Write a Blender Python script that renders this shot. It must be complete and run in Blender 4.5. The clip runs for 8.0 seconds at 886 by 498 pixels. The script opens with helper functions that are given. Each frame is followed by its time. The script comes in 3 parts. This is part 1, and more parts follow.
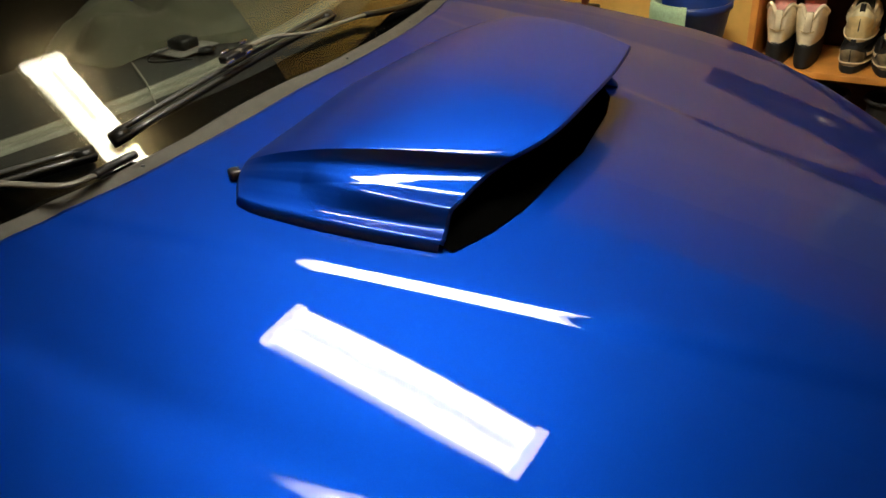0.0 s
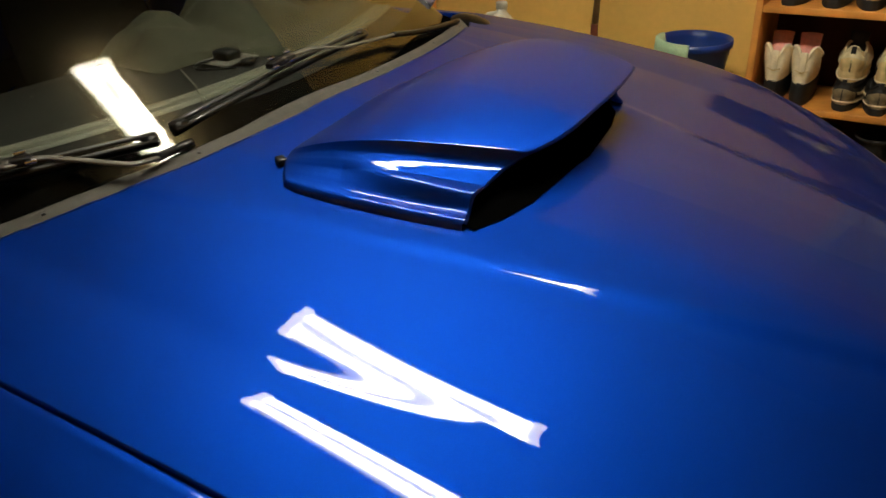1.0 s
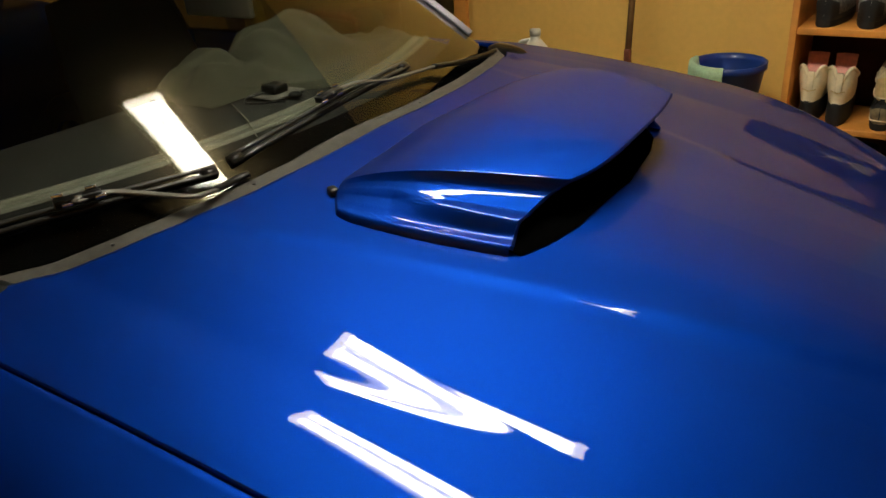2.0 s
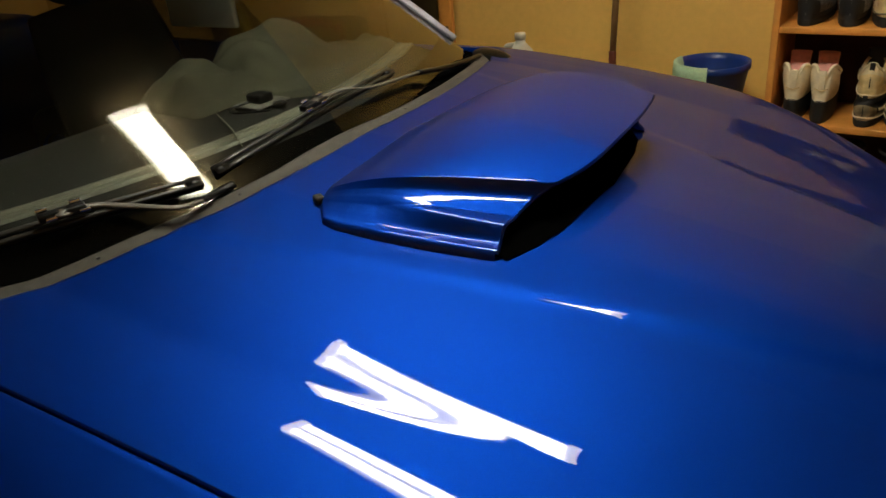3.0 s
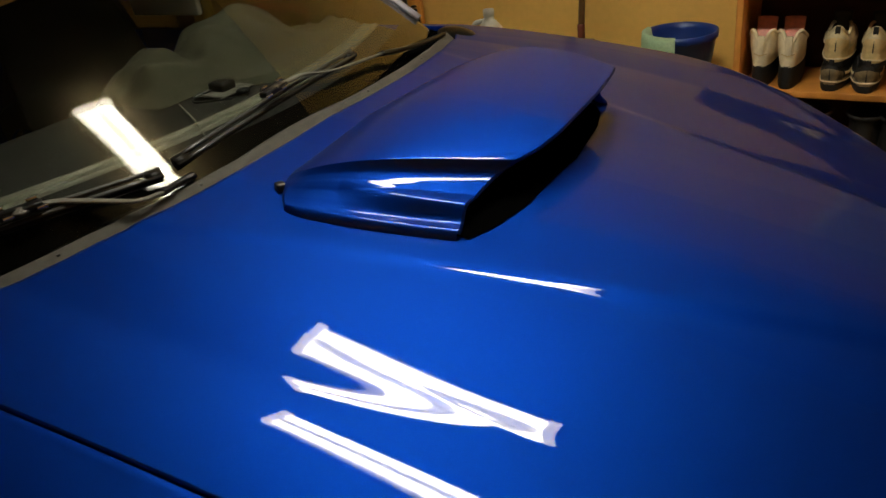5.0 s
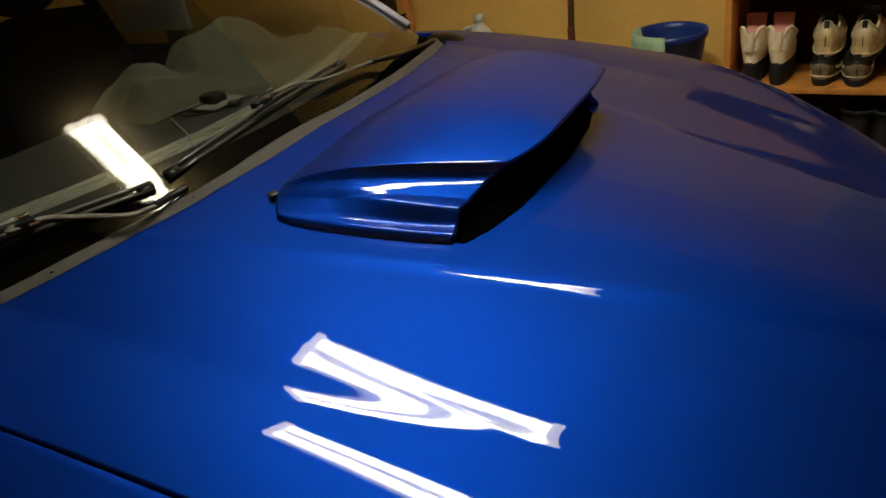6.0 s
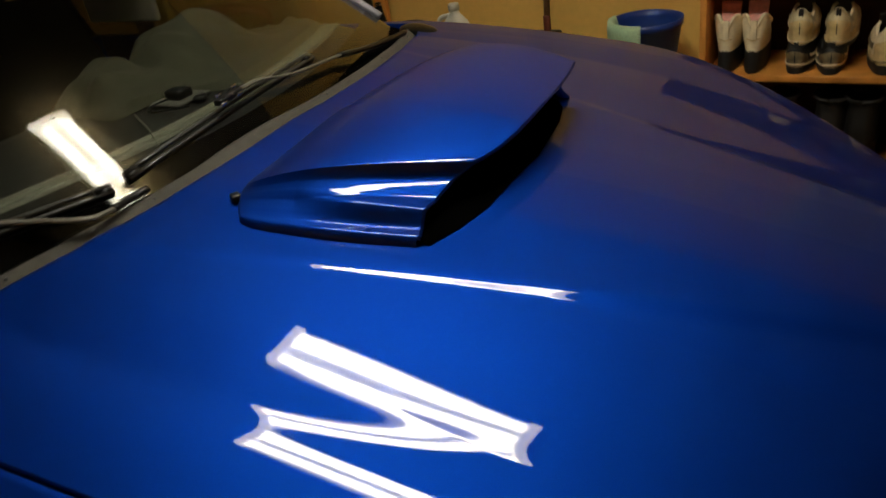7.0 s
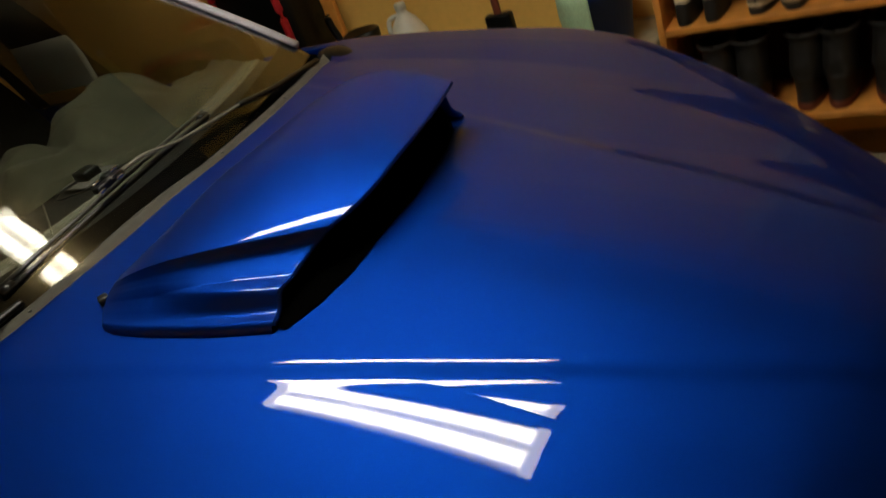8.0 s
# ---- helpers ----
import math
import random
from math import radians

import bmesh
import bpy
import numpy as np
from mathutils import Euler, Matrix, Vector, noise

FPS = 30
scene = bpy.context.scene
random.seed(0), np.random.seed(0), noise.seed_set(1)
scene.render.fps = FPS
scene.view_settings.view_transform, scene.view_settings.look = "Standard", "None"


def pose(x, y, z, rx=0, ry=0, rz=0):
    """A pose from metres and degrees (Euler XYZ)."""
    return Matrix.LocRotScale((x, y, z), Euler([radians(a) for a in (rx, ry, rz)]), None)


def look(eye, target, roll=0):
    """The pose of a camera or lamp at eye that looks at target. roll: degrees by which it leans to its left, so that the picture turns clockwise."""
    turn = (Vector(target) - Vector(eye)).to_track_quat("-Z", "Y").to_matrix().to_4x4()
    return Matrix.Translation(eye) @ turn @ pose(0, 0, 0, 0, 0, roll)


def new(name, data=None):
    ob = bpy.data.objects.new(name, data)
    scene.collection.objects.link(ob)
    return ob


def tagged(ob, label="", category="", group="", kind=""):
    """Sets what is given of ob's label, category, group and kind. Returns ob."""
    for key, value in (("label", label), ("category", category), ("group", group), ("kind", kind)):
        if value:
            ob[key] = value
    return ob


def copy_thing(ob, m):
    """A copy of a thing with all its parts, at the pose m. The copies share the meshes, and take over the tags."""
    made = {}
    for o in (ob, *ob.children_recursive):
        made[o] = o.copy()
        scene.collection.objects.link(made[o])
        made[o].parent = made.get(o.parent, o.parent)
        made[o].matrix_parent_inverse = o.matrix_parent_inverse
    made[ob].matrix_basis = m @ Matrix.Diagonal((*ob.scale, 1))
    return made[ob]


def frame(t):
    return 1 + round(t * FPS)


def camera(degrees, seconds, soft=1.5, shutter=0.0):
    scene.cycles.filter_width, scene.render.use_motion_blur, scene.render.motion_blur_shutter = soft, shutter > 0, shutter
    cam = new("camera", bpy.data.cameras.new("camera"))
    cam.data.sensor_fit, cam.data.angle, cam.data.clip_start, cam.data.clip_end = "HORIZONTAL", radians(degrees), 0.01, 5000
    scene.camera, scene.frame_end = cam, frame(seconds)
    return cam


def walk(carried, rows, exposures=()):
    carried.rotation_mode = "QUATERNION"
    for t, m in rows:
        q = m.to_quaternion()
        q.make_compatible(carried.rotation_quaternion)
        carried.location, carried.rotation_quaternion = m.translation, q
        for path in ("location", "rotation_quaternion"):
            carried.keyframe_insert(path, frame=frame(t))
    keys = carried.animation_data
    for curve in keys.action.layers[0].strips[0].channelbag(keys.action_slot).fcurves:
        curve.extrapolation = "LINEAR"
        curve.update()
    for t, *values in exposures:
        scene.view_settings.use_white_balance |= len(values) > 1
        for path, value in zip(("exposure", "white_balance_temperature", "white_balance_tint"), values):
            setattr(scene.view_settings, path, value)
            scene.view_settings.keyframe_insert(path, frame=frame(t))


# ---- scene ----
cam = camera(61.8, 8.0, shutter=0.5)
PATH = [
    (0, (0.9193, -0.7861, 1.3461), (0.1927, 0.2572, 0.5502), -5.22),
    (0.05, (0.9237, -0.786, 1.3458), (0.1896, 0.2505, 0.5487), -5.57),
    (0.2, (0.9816, -0.7840, 1.3416), (0.1491, 0.1620, 0.5281), -10.18),
    (0.5, (1.0175, -0.7972, 1.3516), (0.1662, 0.1918, 0.6118), -11.69),
    (0.7, (1.0104, -0.8559, 1.3522), (0.2262, 0.2020, 0.6341), -8.86),
    (1, (0.9673, -0.9095, 1.3440), (0.2209, 0.1672, 0.6134), -3.11),
    (1.5, (0.9678, -0.9451, 1.3627), (0.1659, 0.1156, 0.6685), -4.53),
    (3, (0.9756, -0.9414, 1.3674), (0.1771, 0.1315, 0.6882), -5.89),
    (3.5, (0.9845, -0.9341, 1.3641), (0.2029, 0.1441, 0.6737), -6.92),
    (4, (0.9873, -0.9329, 1.3643), (0.2112, 0.1408, 0.6609), -7.32),
    (4.5, (0.9923, -0.9247, 1.3591), (0.2389, 0.1533, 0.6378), -6.61),
    (5, (1.0006, -0.9253, 1.3664), (0.2339, 0.1453, 0.6483), -7.88),
    (6.3, (1.0049, -0.9215, 1.3588), (0.2403, 0.1597, 0.6543), -9.66),
    (6.4, (1.0058, -0.9209, 1.3614), (0.2438, 0.1482, 0.6359), -9.22),
    (6.4667, (1.0036, -0.9180, 1.3640), (0.2124, 0.0925, 0.5814), -7.70),
    (6.5, (1.0025, -0.9165, 1.3655), (0.2367, 0.1248, 0.5987), -6.51),
    (6.6, (0.9989, -0.9121, 1.3696), (0.2993, 0.2077, 0.6579), -3.27),
    (7, (1.0115, -0.8889, 1.3665), (0.2772, 0.1934, 0.6321), -9.64),
    (7.2, (1.0458, -0.8590, 1.3652), (0.2903, 0.2175, 0.6440), -12.86),
    (7.5, (1.1118, -0.7822, 1.3844), (0.3131, 0.2925, 0.7084), -14.48),
    (7.7, (1.1416, -0.7274, 1.3734), (0.3417, 0.3381, 0.6844), -16.33),
    (8, (1.1666, -0.6707, 1.3679), (0.3463, 0.3359, 0.6169), -21.85),
]
walk(cam, [(t, look(eye, target, roll)) for t, eye, target, roll in PATH],
     exposures=[(0.0, 0.65), (0.5, 0.50), (1.0, 0.32), (1.5, 0.25), (3.0, 0.10), (3.5, 0.03), (5.0, -0.11), (6.5, -0.20), (7.0, -0.35), (7.5, -0.19), (8.0, -0.27)])

# ---------------------------------------------------------------- light
LAMP_X0, LAMP_X1, LAMP_Y, CEIL = -0.22, 0.80, 0.215, 2.75
LAMP_Z = 2.40

world = bpy.data.worlds.new("world")
scene.world = world
world.use_nodes = True
world.node_tree.nodes["Background"].inputs[0].default_value = (0.02, 0.018, 0.015, 1)
world.node_tree.nodes["Background"].inputs[1].default_value = 0.0


# ---------------------------------------------------------------- materials
def material(name, colour, rough=0.6, metal=0.0, grain=0.0, scale=20.0, bump=0.0, bump_scale=200.0,
             coat=0.0, spec=0.5, second=None, blotch=3.0, emit=None, power=0.0):
    """A procedural material: two scales of colour variation, fine relief."""
    m = bpy.data.materials.new(name)
    m.use_nodes = True
    nt = m.node_tree
    b = nt.nodes["Principled BSDF"]
    b.inputs["Base Color"].default_value = (*colour, 1)
    b.inputs["Roughness"].default_value = rough
    b.inputs["Metallic"].default_value = metal
    b.inputs["Coat Weight"].default_value = coat
    b.inputs["Coat Roughness"].default_value = 0.02
    b.inputs["Specular IOR Level"].default_value = spec
    if emit:
        b.inputs["Emission Color"].default_value = (*emit, 1)
        b.inputs["Emission Strength"].default_value = power
    coord = nt.nodes.new("ShaderNodeTexCoord")
    if grain > 0:
        fine = nt.nodes.new("ShaderNodeTexNoise")
        fine.inputs["Scale"].default_value = scale
        fine.inputs["Detail"].default_value = 5
        big = nt.nodes.new("ShaderNodeTexNoise")
        big.inputs["Scale"].default_value = blotch
        big.inputs["Detail"].default_value = 3
        for n in (fine, big):
            nt.links.new(coord.outputs["Object"], n.inputs["Vector"])
        add = nt.nodes.new("ShaderNodeMath")
        add.operation = "ADD"
        nt.links.new(fine.outputs[0], add.inputs[0])
        nt.links.new(big.outputs[0], add.inputs[1])
        ramp = nt.nodes.new("ShaderNodeMapRange")
        ramp.inputs["From Min"].default_value = 0.7
        ramp.inputs["From Max"].default_value = 1.3
        nt.links.new(add.outputs[0], ramp.inputs["Value"])
        mix = nt.nodes.new("ShaderNodeMix")
        mix.data_type = "RGBA"
        dark = second or tuple(c * (1 - grain) for c in colour)
        light = colour if second else tuple(min(1, c * (1 + grain * 0.6)) for c in colour)
        mix.inputs[6].default_value = (*dark, 1)
        mix.inputs[7].default_value = (*light, 1)
        nt.links.new(ramp.outputs[0], mix.inputs[0])
        nt.links.new(mix.outputs[2], b.inputs["Base Color"])
    if bump > 0:
        rel = nt.nodes.new("ShaderNodeTexNoise")
        rel.inputs["Scale"].default_value = bump_scale
        rel.inputs["Detail"].default_value = 4
        nt.links.new(coord.outputs["Object"], rel.inputs["Vector"])
        bm = nt.nodes.new("ShaderNodeBump")
        bm.inputs["Strength"].default_value = bump
        bm.inputs["Distance"].default_value = 0.002
        nt.links.new(rel.outputs[0], bm.inputs["Height"])
        nt.links.new(bm.outputs[0], b.inputs["Normal"])
    return m


PAINT = material("blue_car_paint", (0.0010, 0.030, 0.272), 0.55, 1.0, 0.08, 900, coat=0.54, blotch=2)
BLACK = material("black_plastic", (0.004, 0.004, 0.0035), 0.34, spec=0.25, grain=0.3, scale=80, bump=0.2, bump_scale=600)
DUCT = material("black_duct", (0.0012, 0.0012, 0.0012), 0.9, grain=0.3, scale=60, spec=0.0)
RUBBER = material("wiper_rubber", (0.003, 0.003, 0.003), 0.45, spec=0.12, grain=0.3, scale=90)
COWL = material("grey_cowl_plastic", (0.062, 0.057, 0.047), 0.65, spec=0.2, grain=0.25, scale=60, bump=0.35, bump_scale=900)
SPINE = material("satin_black_metal", (0.018, 0.017, 0.014), 0.36, 0.0, spec=0.5, grain=0.3, scale=70)
ARM = material("grey_wiper_metal", (0.10, 0.090, 0.070), 0.5, 0.0, grain=0.3, scale=70)
STEEL = material("bright_steel", (0.6, 0.6, 0.6), 0.25, 1.0, grain=0.2, scale=60)
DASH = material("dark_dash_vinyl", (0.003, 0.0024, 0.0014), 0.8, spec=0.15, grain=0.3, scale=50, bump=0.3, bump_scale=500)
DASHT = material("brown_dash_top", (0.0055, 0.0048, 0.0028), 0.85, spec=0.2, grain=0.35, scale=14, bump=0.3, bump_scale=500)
DASHC = material("olive_dash_cover", (0.026, 0.0245, 0.0145), 0.95, spec=0.15, grain=0.35, scale=14, bump=0.4, bump_scale=500)
PALE = material("pale_trim_plastic", (0.048, 0.044, 0.026), 0.7, grain=0.15, scale=20)
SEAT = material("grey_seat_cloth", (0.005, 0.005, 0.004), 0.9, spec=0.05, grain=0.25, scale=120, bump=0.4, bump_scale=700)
CARD = material("pale_grey_card", (0.42, 0.38, 0.29), 0.8, grain=0.12, scale=18)
TRIM = material("pillar_moulding", (0.34, 0.32, 0.37), 0.65, 0.0, grain=0.1, scale=50)
WALL = material("tan_wall_paint", (0.80, 0.48, 0.115), 0.85, grain=0.06, scale=40, bump=0.25, bump_scale=120)
# ceiling is unseen; colour darkened so the windscreen's reflection of it stays black
CEILM = material("darkened_ceiling", (0.06, 0.05, 0.035), 0.9, grain=0.05, scale=40, bump=0.3, bump_scale=90)
FLOOR = material("concrete_floor", (0.34, 0.29, 0.20), 0.75, grain=0.2, scale=30, bump=0.3, bump_scale=150)
WOOD = material("orange_shelf_wood", (0.74, 0.30, 0.055), 0.5, grain=0.3, scale=14, bump=0.1, bump_scale=90)
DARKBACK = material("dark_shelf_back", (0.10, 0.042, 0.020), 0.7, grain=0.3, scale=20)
TUBE = material("lit_tube", (0.9, 0.9, 0.85), 0.4, emit=(1.0, 0.95, 0.78), power=72)
DIFF = material("lamp_diffuser", (0.85, 0.85, 0.8), 0.4, emit=(1.0, 0.95, 0.78), power=11)
LAMPW = material("white_lamp_metal", (0.75, 0.75, 0.70), 0.5, grain=0.05, scale=30)
CAPM = material("milky_lamp_cap", (0.8, 0.8, 0.75), 0.5, emit=(1.0, 0.95, 0.80), power=19)
BUCKET = material("blue_bucket_plastic", (0.008, 0.035, 0.20), 0.35, grain=0.15, scale=30)
CLOTH = material("mint_cloth", (0.45, 0.62, 0.38), 0.95, grain=0.2, scale=150, bump=0.6, bump_scale=500)
JUGM = material("milky_jug_plastic", (0.62, 0.58, 0.48), 0.45, grain=0.08, scale=30)
WHITE = material("white_leather", (0.90, 0.74, 0.48), 0.6, grain=0.15, scale=60, bump=0.3, bump_scale=400)
PINK = material("pink_cloth", (0.90, 0.42, 0.34), 0.85, grain=0.2, scale=90)
CREAM = material("cream_rubber", (0.82, 0.60, 0.28), 0.6, grain=0.3, scale=40)
SILVER = material("silver_leather", (0.85, 0.68, 0.40), 0.35, grain=0.4, scale=35, bump=0.4, bump_scale=200)
REDSOLE = material("reddish_sole", (0.16, 0.035, 0.015), 0.6, grain=0.3, scale=40)
TANW = material("scuffed_tan_leather", (0.50, 0.38, 0.20), 0.6, grain=0.6, scale=30, second=(0.05, 0.04, 0.03))
SOLE = material("black_sole", (0.012, 0.011, 0.010), 0.7, grain=0.3, scale=60)
DARKSHOE = material("dark_shoe", (0.011, 0.009, 0.008), 0.6, grain=0.4, scale=50)
SPOT = material("spotted_cloth", (0.45, 0.43, 0.40), 0.8, grain=0.5, scale=160, second=(0.02, 0.02, 0.022))
REDM = material("red_cloth", (0.42, 0.010, 0.016), 0.6, grain=0.2, scale=60)
YELLOW = material("yellow_plastic", (0.62, 0.42, 0.05), 0.45, grain=0.15, scale=30)
HANDLE = material("worn_broom_handle", (0.36, 0.19, 0.075), 0.6, grain=0.3, scale=25)
BROWN = material("brown_wood", (0.10, 0.045, 0.022), 0.6, grain=0.3, scale=25)

GLASS = bpy.data.materials.new("windshield_glass")
GLASS.use_nodes = True
gt = GLASS.node_tree
gb = gt.nodes["Principled BSDF"]
gb.inputs["Base Color"].default_value = (0.80, 0.86, 0.82, 1)
gb.inputs["Roughness"].default_value = 0.0
gb.inputs["Transmission Weight"].default_value = 1.0
gb.inputs["IOR"].default_value = 1.32

DUST = bpy.data.materials.new("dusty_film")          # a thin film that scatters a little of the lamp
DUST.use_nodes = True
gt = DUST.node_tree
film = gt.nodes.new("ShaderNodeBsdfGlossy")
film.inputs["Roughness"].default_value = 0.18
film.inputs["Color"].default_value = (0.85, 0.64, 0.33, 1)
clear = gt.nodes.new("ShaderNodeBsdfTransparent")
smear = gt.nodes.new("ShaderNodeTexNoise")
smear.inputs["Scale"].default_value = 7
smear.inputs["Detail"].default_value = 6
amount = gt.nodes.new("ShaderNodeMapRange")
amount.inputs["From Min"].default_value = 0.3
amount.inputs["From Max"].default_value = 0.7
amount.inputs["To Min"].default_value = 0.002
amount.inputs["To Max"].default_value = 0.011
gt.links.new(smear.outputs[0], amount.inputs["Value"])
both = gt.nodes.new("ShaderNodeMixShader")
gt.links.new(amount.outputs[0], both.inputs[0])
gt.links.new(clear.outputs[0], both.inputs[1])
gt.links.new(film.outputs[0], both.inputs[2])
gt.links.new(both.outputs[0], gt.nodes["Material Output"].inputs["Surface"])

TINT = bpy.data.materials.new("tinted_glass")
TINT.use_nodes = True
tb = TINT.node_tree.nodes["Principled BSDF"]
tb.inputs["Base Color"].default_value = (0.035, 0.027, 0.017, 1)
tb.inputs["Roughness"].default_value = 0.02
tb.inputs["Transmission Weight"].default_value = 1.0


# ---------------------------------------------------------------- mesh helpers
def thing(name, at=(0, 0, 0), label="", category="", group="", kind=""):
    ob = new(name)
    ob.location = at
    return tagged(ob, label, category, group, kind)


def finish(name, bm, mat, parent=None, label="", smooth=True):
    me = bpy.data.meshes.new(name)
    bm.normal_update()
    bm.to_mesh(me)
    bm.free()
    me.materials.append(mat)
    if smooth:
        me.shade_smooth()
    ob = new(name, me)
    if parent:
        ob.parent = parent
        ob.matrix_parent_inverse = Matrix.Translation(-parent.location)
    return tagged(ob, label)


def part(name, bm, mat, parent, label="", smooth=True):
    """One mesh part; its vertices are in the parent's own space."""
    ob = finish(name, bm, mat, None, label, smooth)
    ob.parent = parent
    return ob


def sheet(P, bm=None, wrap=False):
    """A grid of points (rows x columns) as a bmesh of quads."""
    bm = bm or bmesh.new()
    rows = [[bm.verts.new(p) for p in row] for row in P]
    n = len(rows[0])
    for a, b in zip(rows, rows[1:]):
        for k in range(n if wrap else n - 1):
            q = (a[k], a[(k + 1) % n], b[(k + 1) % n], b[k])
            if len(set(q)) == 4:
                bm.faces.new(q)
    return bm


def block(x0, x1, y0, y1, z0, z1, bev=0.004, bm=None, turn=None, seg=2):
    """A bevelled box."""
    own = bmesh.new()
    bmesh.ops.create_cube(own, size=1)
    bmesh.ops.scale(own, vec=(x1 - x0, y1 - y0, z1 - z0), verts=own.verts)
    if bev:
        bmesh.ops.bevel(own, geom=own.edges[:], offset=bev, segments=seg, affect="EDGES", profile=0.5)
    m = Matrix.Translation(((x0 + x1) / 2, (y0 + y1) / 2, (z0 + z1) / 2))
    if turn:
        m = m @ turn
    bmesh.ops.transform(own, matrix=m, verts=own.verts)
    return join(bm, own)


def join(bm, own):
    if bm is None:
        return own
    me = bpy.data.meshes.new("tmp")
    own.to_mesh(me)
    own.free()
    bm.from_mesh(me)
    bpy.data.meshes.remove(me)
    return bm


def lathe(profile, n=32, bm=None, at=(0, 0, 0), squash=(1, 1)):
    """Turns (radius, height) pairs round z."""
    P = [[(at[0] + r * math.cos(2 * math.pi * k / n) * squash[0], at[1] + r * math.sin(2 * math.pi * k / n) * squash[1], at[2] + z)
          for k in range(n)] for r, z in profile]
    return sheet(P, bm, wrap=True)


def smooth_line(pts, n=12):
    """A Catmull-Rom line through the points."""
    p = [Vector(q) for q in pts]
    p = [2 * p[0] - p[1]] + p + [2 * p[-1] - p[-2]]
    out = []
    for a, b, c, d in zip(p, p[1:], p[2:], p[3:]):
        for k in range(n):
            t = k / n
            out.append(0.5 * (2 * b + (c - a) * t + (2 * a - 5 * b + 4 * c - d) * t * t + (3 * b - a - 3 * c + d) * t ** 3))
    return out + [p[-2]]


def tube(pts, r, n=8, bm=None, flat=1.0, up=(0, 0, 1)):
    """A round or flattened bar along a line; r is one radius or one for each point."""
    rs = r if isinstance(r, (list, tuple)) else [r] * len(pts)
    P = []
    for k, p in enumerate(pts):
        p = Vector(p)
        d = (Vector(pts[min(k + 1, len(pts) - 1)]) - Vector(pts[max(k - 1, 0)])).normalized()
        side = d.cross(Vector(up)).normalized()
        top = side.cross(d)
        P.append([p + (side * math.cos(2 * math.pi * j / n) + top * flat * math.sin(2 * math.pi * j / n)) * rs[k] for j in range(n)])
    bm = sheet(P, bm, wrap=True)
    bm.verts.ensure_lookup_table()
    m = len(bm.verts)
    bm.faces.new(bm.verts[m - n:])
    bm.faces.new(bm.verts[m - n * len(pts):m - n * len(pts) + n][::-1])
    return bm


# ---------------------------------------------------------------- the room
X0, X1, Y0, Y1 = -4.2, 3.0, -2.6, 1.845


def room():
    t = 0.12
    tagged(finish("floor", block(X0 - t, X1 + t, Y0 - t, Y1 + t, -0.1, 0, 0), FLOOR, smooth=False),
           "bare pale concrete garage floor", "floor", kind="structure")
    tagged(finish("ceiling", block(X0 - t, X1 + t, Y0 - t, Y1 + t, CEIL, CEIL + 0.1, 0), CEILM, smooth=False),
           "plain garage ceiling, darkened for dim reflections", "ceiling", kind="structure")
    for name, b in (("wall_north", (X0 - t, X1 + t, Y1, Y1 + t)), ("wall_south", (X0 - t, X1 + t, Y0 - t, Y0)),
                    ("wall_west", (X0 - t, X0, Y0, Y1)), ("wall_east", (X1, X1 + t, Y0, Y1))):
        tagged(finish(name, block(*b, 0, CEIL, 0), WALL, smooth=False), "tan painted garage wall", "wall", kind="structure")
    tagged(finish("ledge", block(-2.6, 0.45, 1.46, Y1, 0, 0.505, 0.008), FLOOR, smooth=False),
           "low concrete ledge along the tan wall", "ledge", kind="structure")


room()


# ---------------------------------------------------------------- the ceiling lamp
def ceiling_lamp():
    lamp = thing("ceiling_lamp", ((LAMP_X0 + LAMP_X1) / 2, LAMP_Y, CEIL), "lit twin-tube fluorescent lamp with white metal housing hung from the ceiling", "lamp")
    L = (LAMP_X1 - LAMP_X0) / 2
    d = LAMP_Z - CEIL
    part("housing", block(-L, L, -0.095, 0.095, d + 0.014, d + 0.065, 0.006), LAMPW, lamp, "white metal housing")
    for sx in (-1, 1):
        part("hanger", tube([(sx * (L - 0.12), 0, d + 0.06), (sx * (L - 0.12), 0, 0)], 0.004, 8), LAMPW, lamp)
    for sx in (-1, 1):
        part("end_cap", block(min(sx * L, sx * (L - 0.045)), max(sx * L, sx * (L - 0.045)), -0.090, 0.090, d - 0.030, d + 0.014, 0.004), CAPM, lamp, "milky glowing end cap")
    part("diffuser", block(-L + 0.045, L - 0.045, -0.088, 0.088, d - 0.014, d + 0.013, 0.010), DIFF, lamp, "glowing milky diffuser")
    for sy in (-1, 1):
        part("fluorescent_tube", tube([(-L + 0.047, sy * 0.046, d - 0.012), (L - 0.047, sy * 0.046, d - 0.012)], 0.028, 16), TUBE, lamp, "glowing white fluorescent tube")


ceiling_lamp()

# ---------------------------------------------------------------- the car's shape
TILT_U = (0.0, 0.12, 0.2, 0.26, 0.32, 0.38, 0.45, 0.475, 0.5, 0.525, 0.55, 0.575, 0.6, 0.65, 0.7, 0.75, 0.8)
TILT_V = (0.0225, 0.0580, 0.0642, 0.0535, 0.1041, 0.1235, 0.1212, 0.1275, 0.1282, 0.0350, 0.0189, 0.0528, 0.0735, 0.0973, 0.1711, 0.2214, 0.2697)
FAR_U = (0.0, 0.12, 0.2, 0.26, 0.32, 0.38, 0.42, 0.45, 0.50, 0.54, 0.552, 0.56, 0.60, 0.65, 0.7, 0.75, 0.8)
FAR_V = (0.0164, 0.0499, 0.042, 0.0865, 0.100, 0.100, 0.108, 0.138, 0.178, 0.190, 0.100, 0.050, 0.070, 0.120, 0.18, 0.235, 0.28)


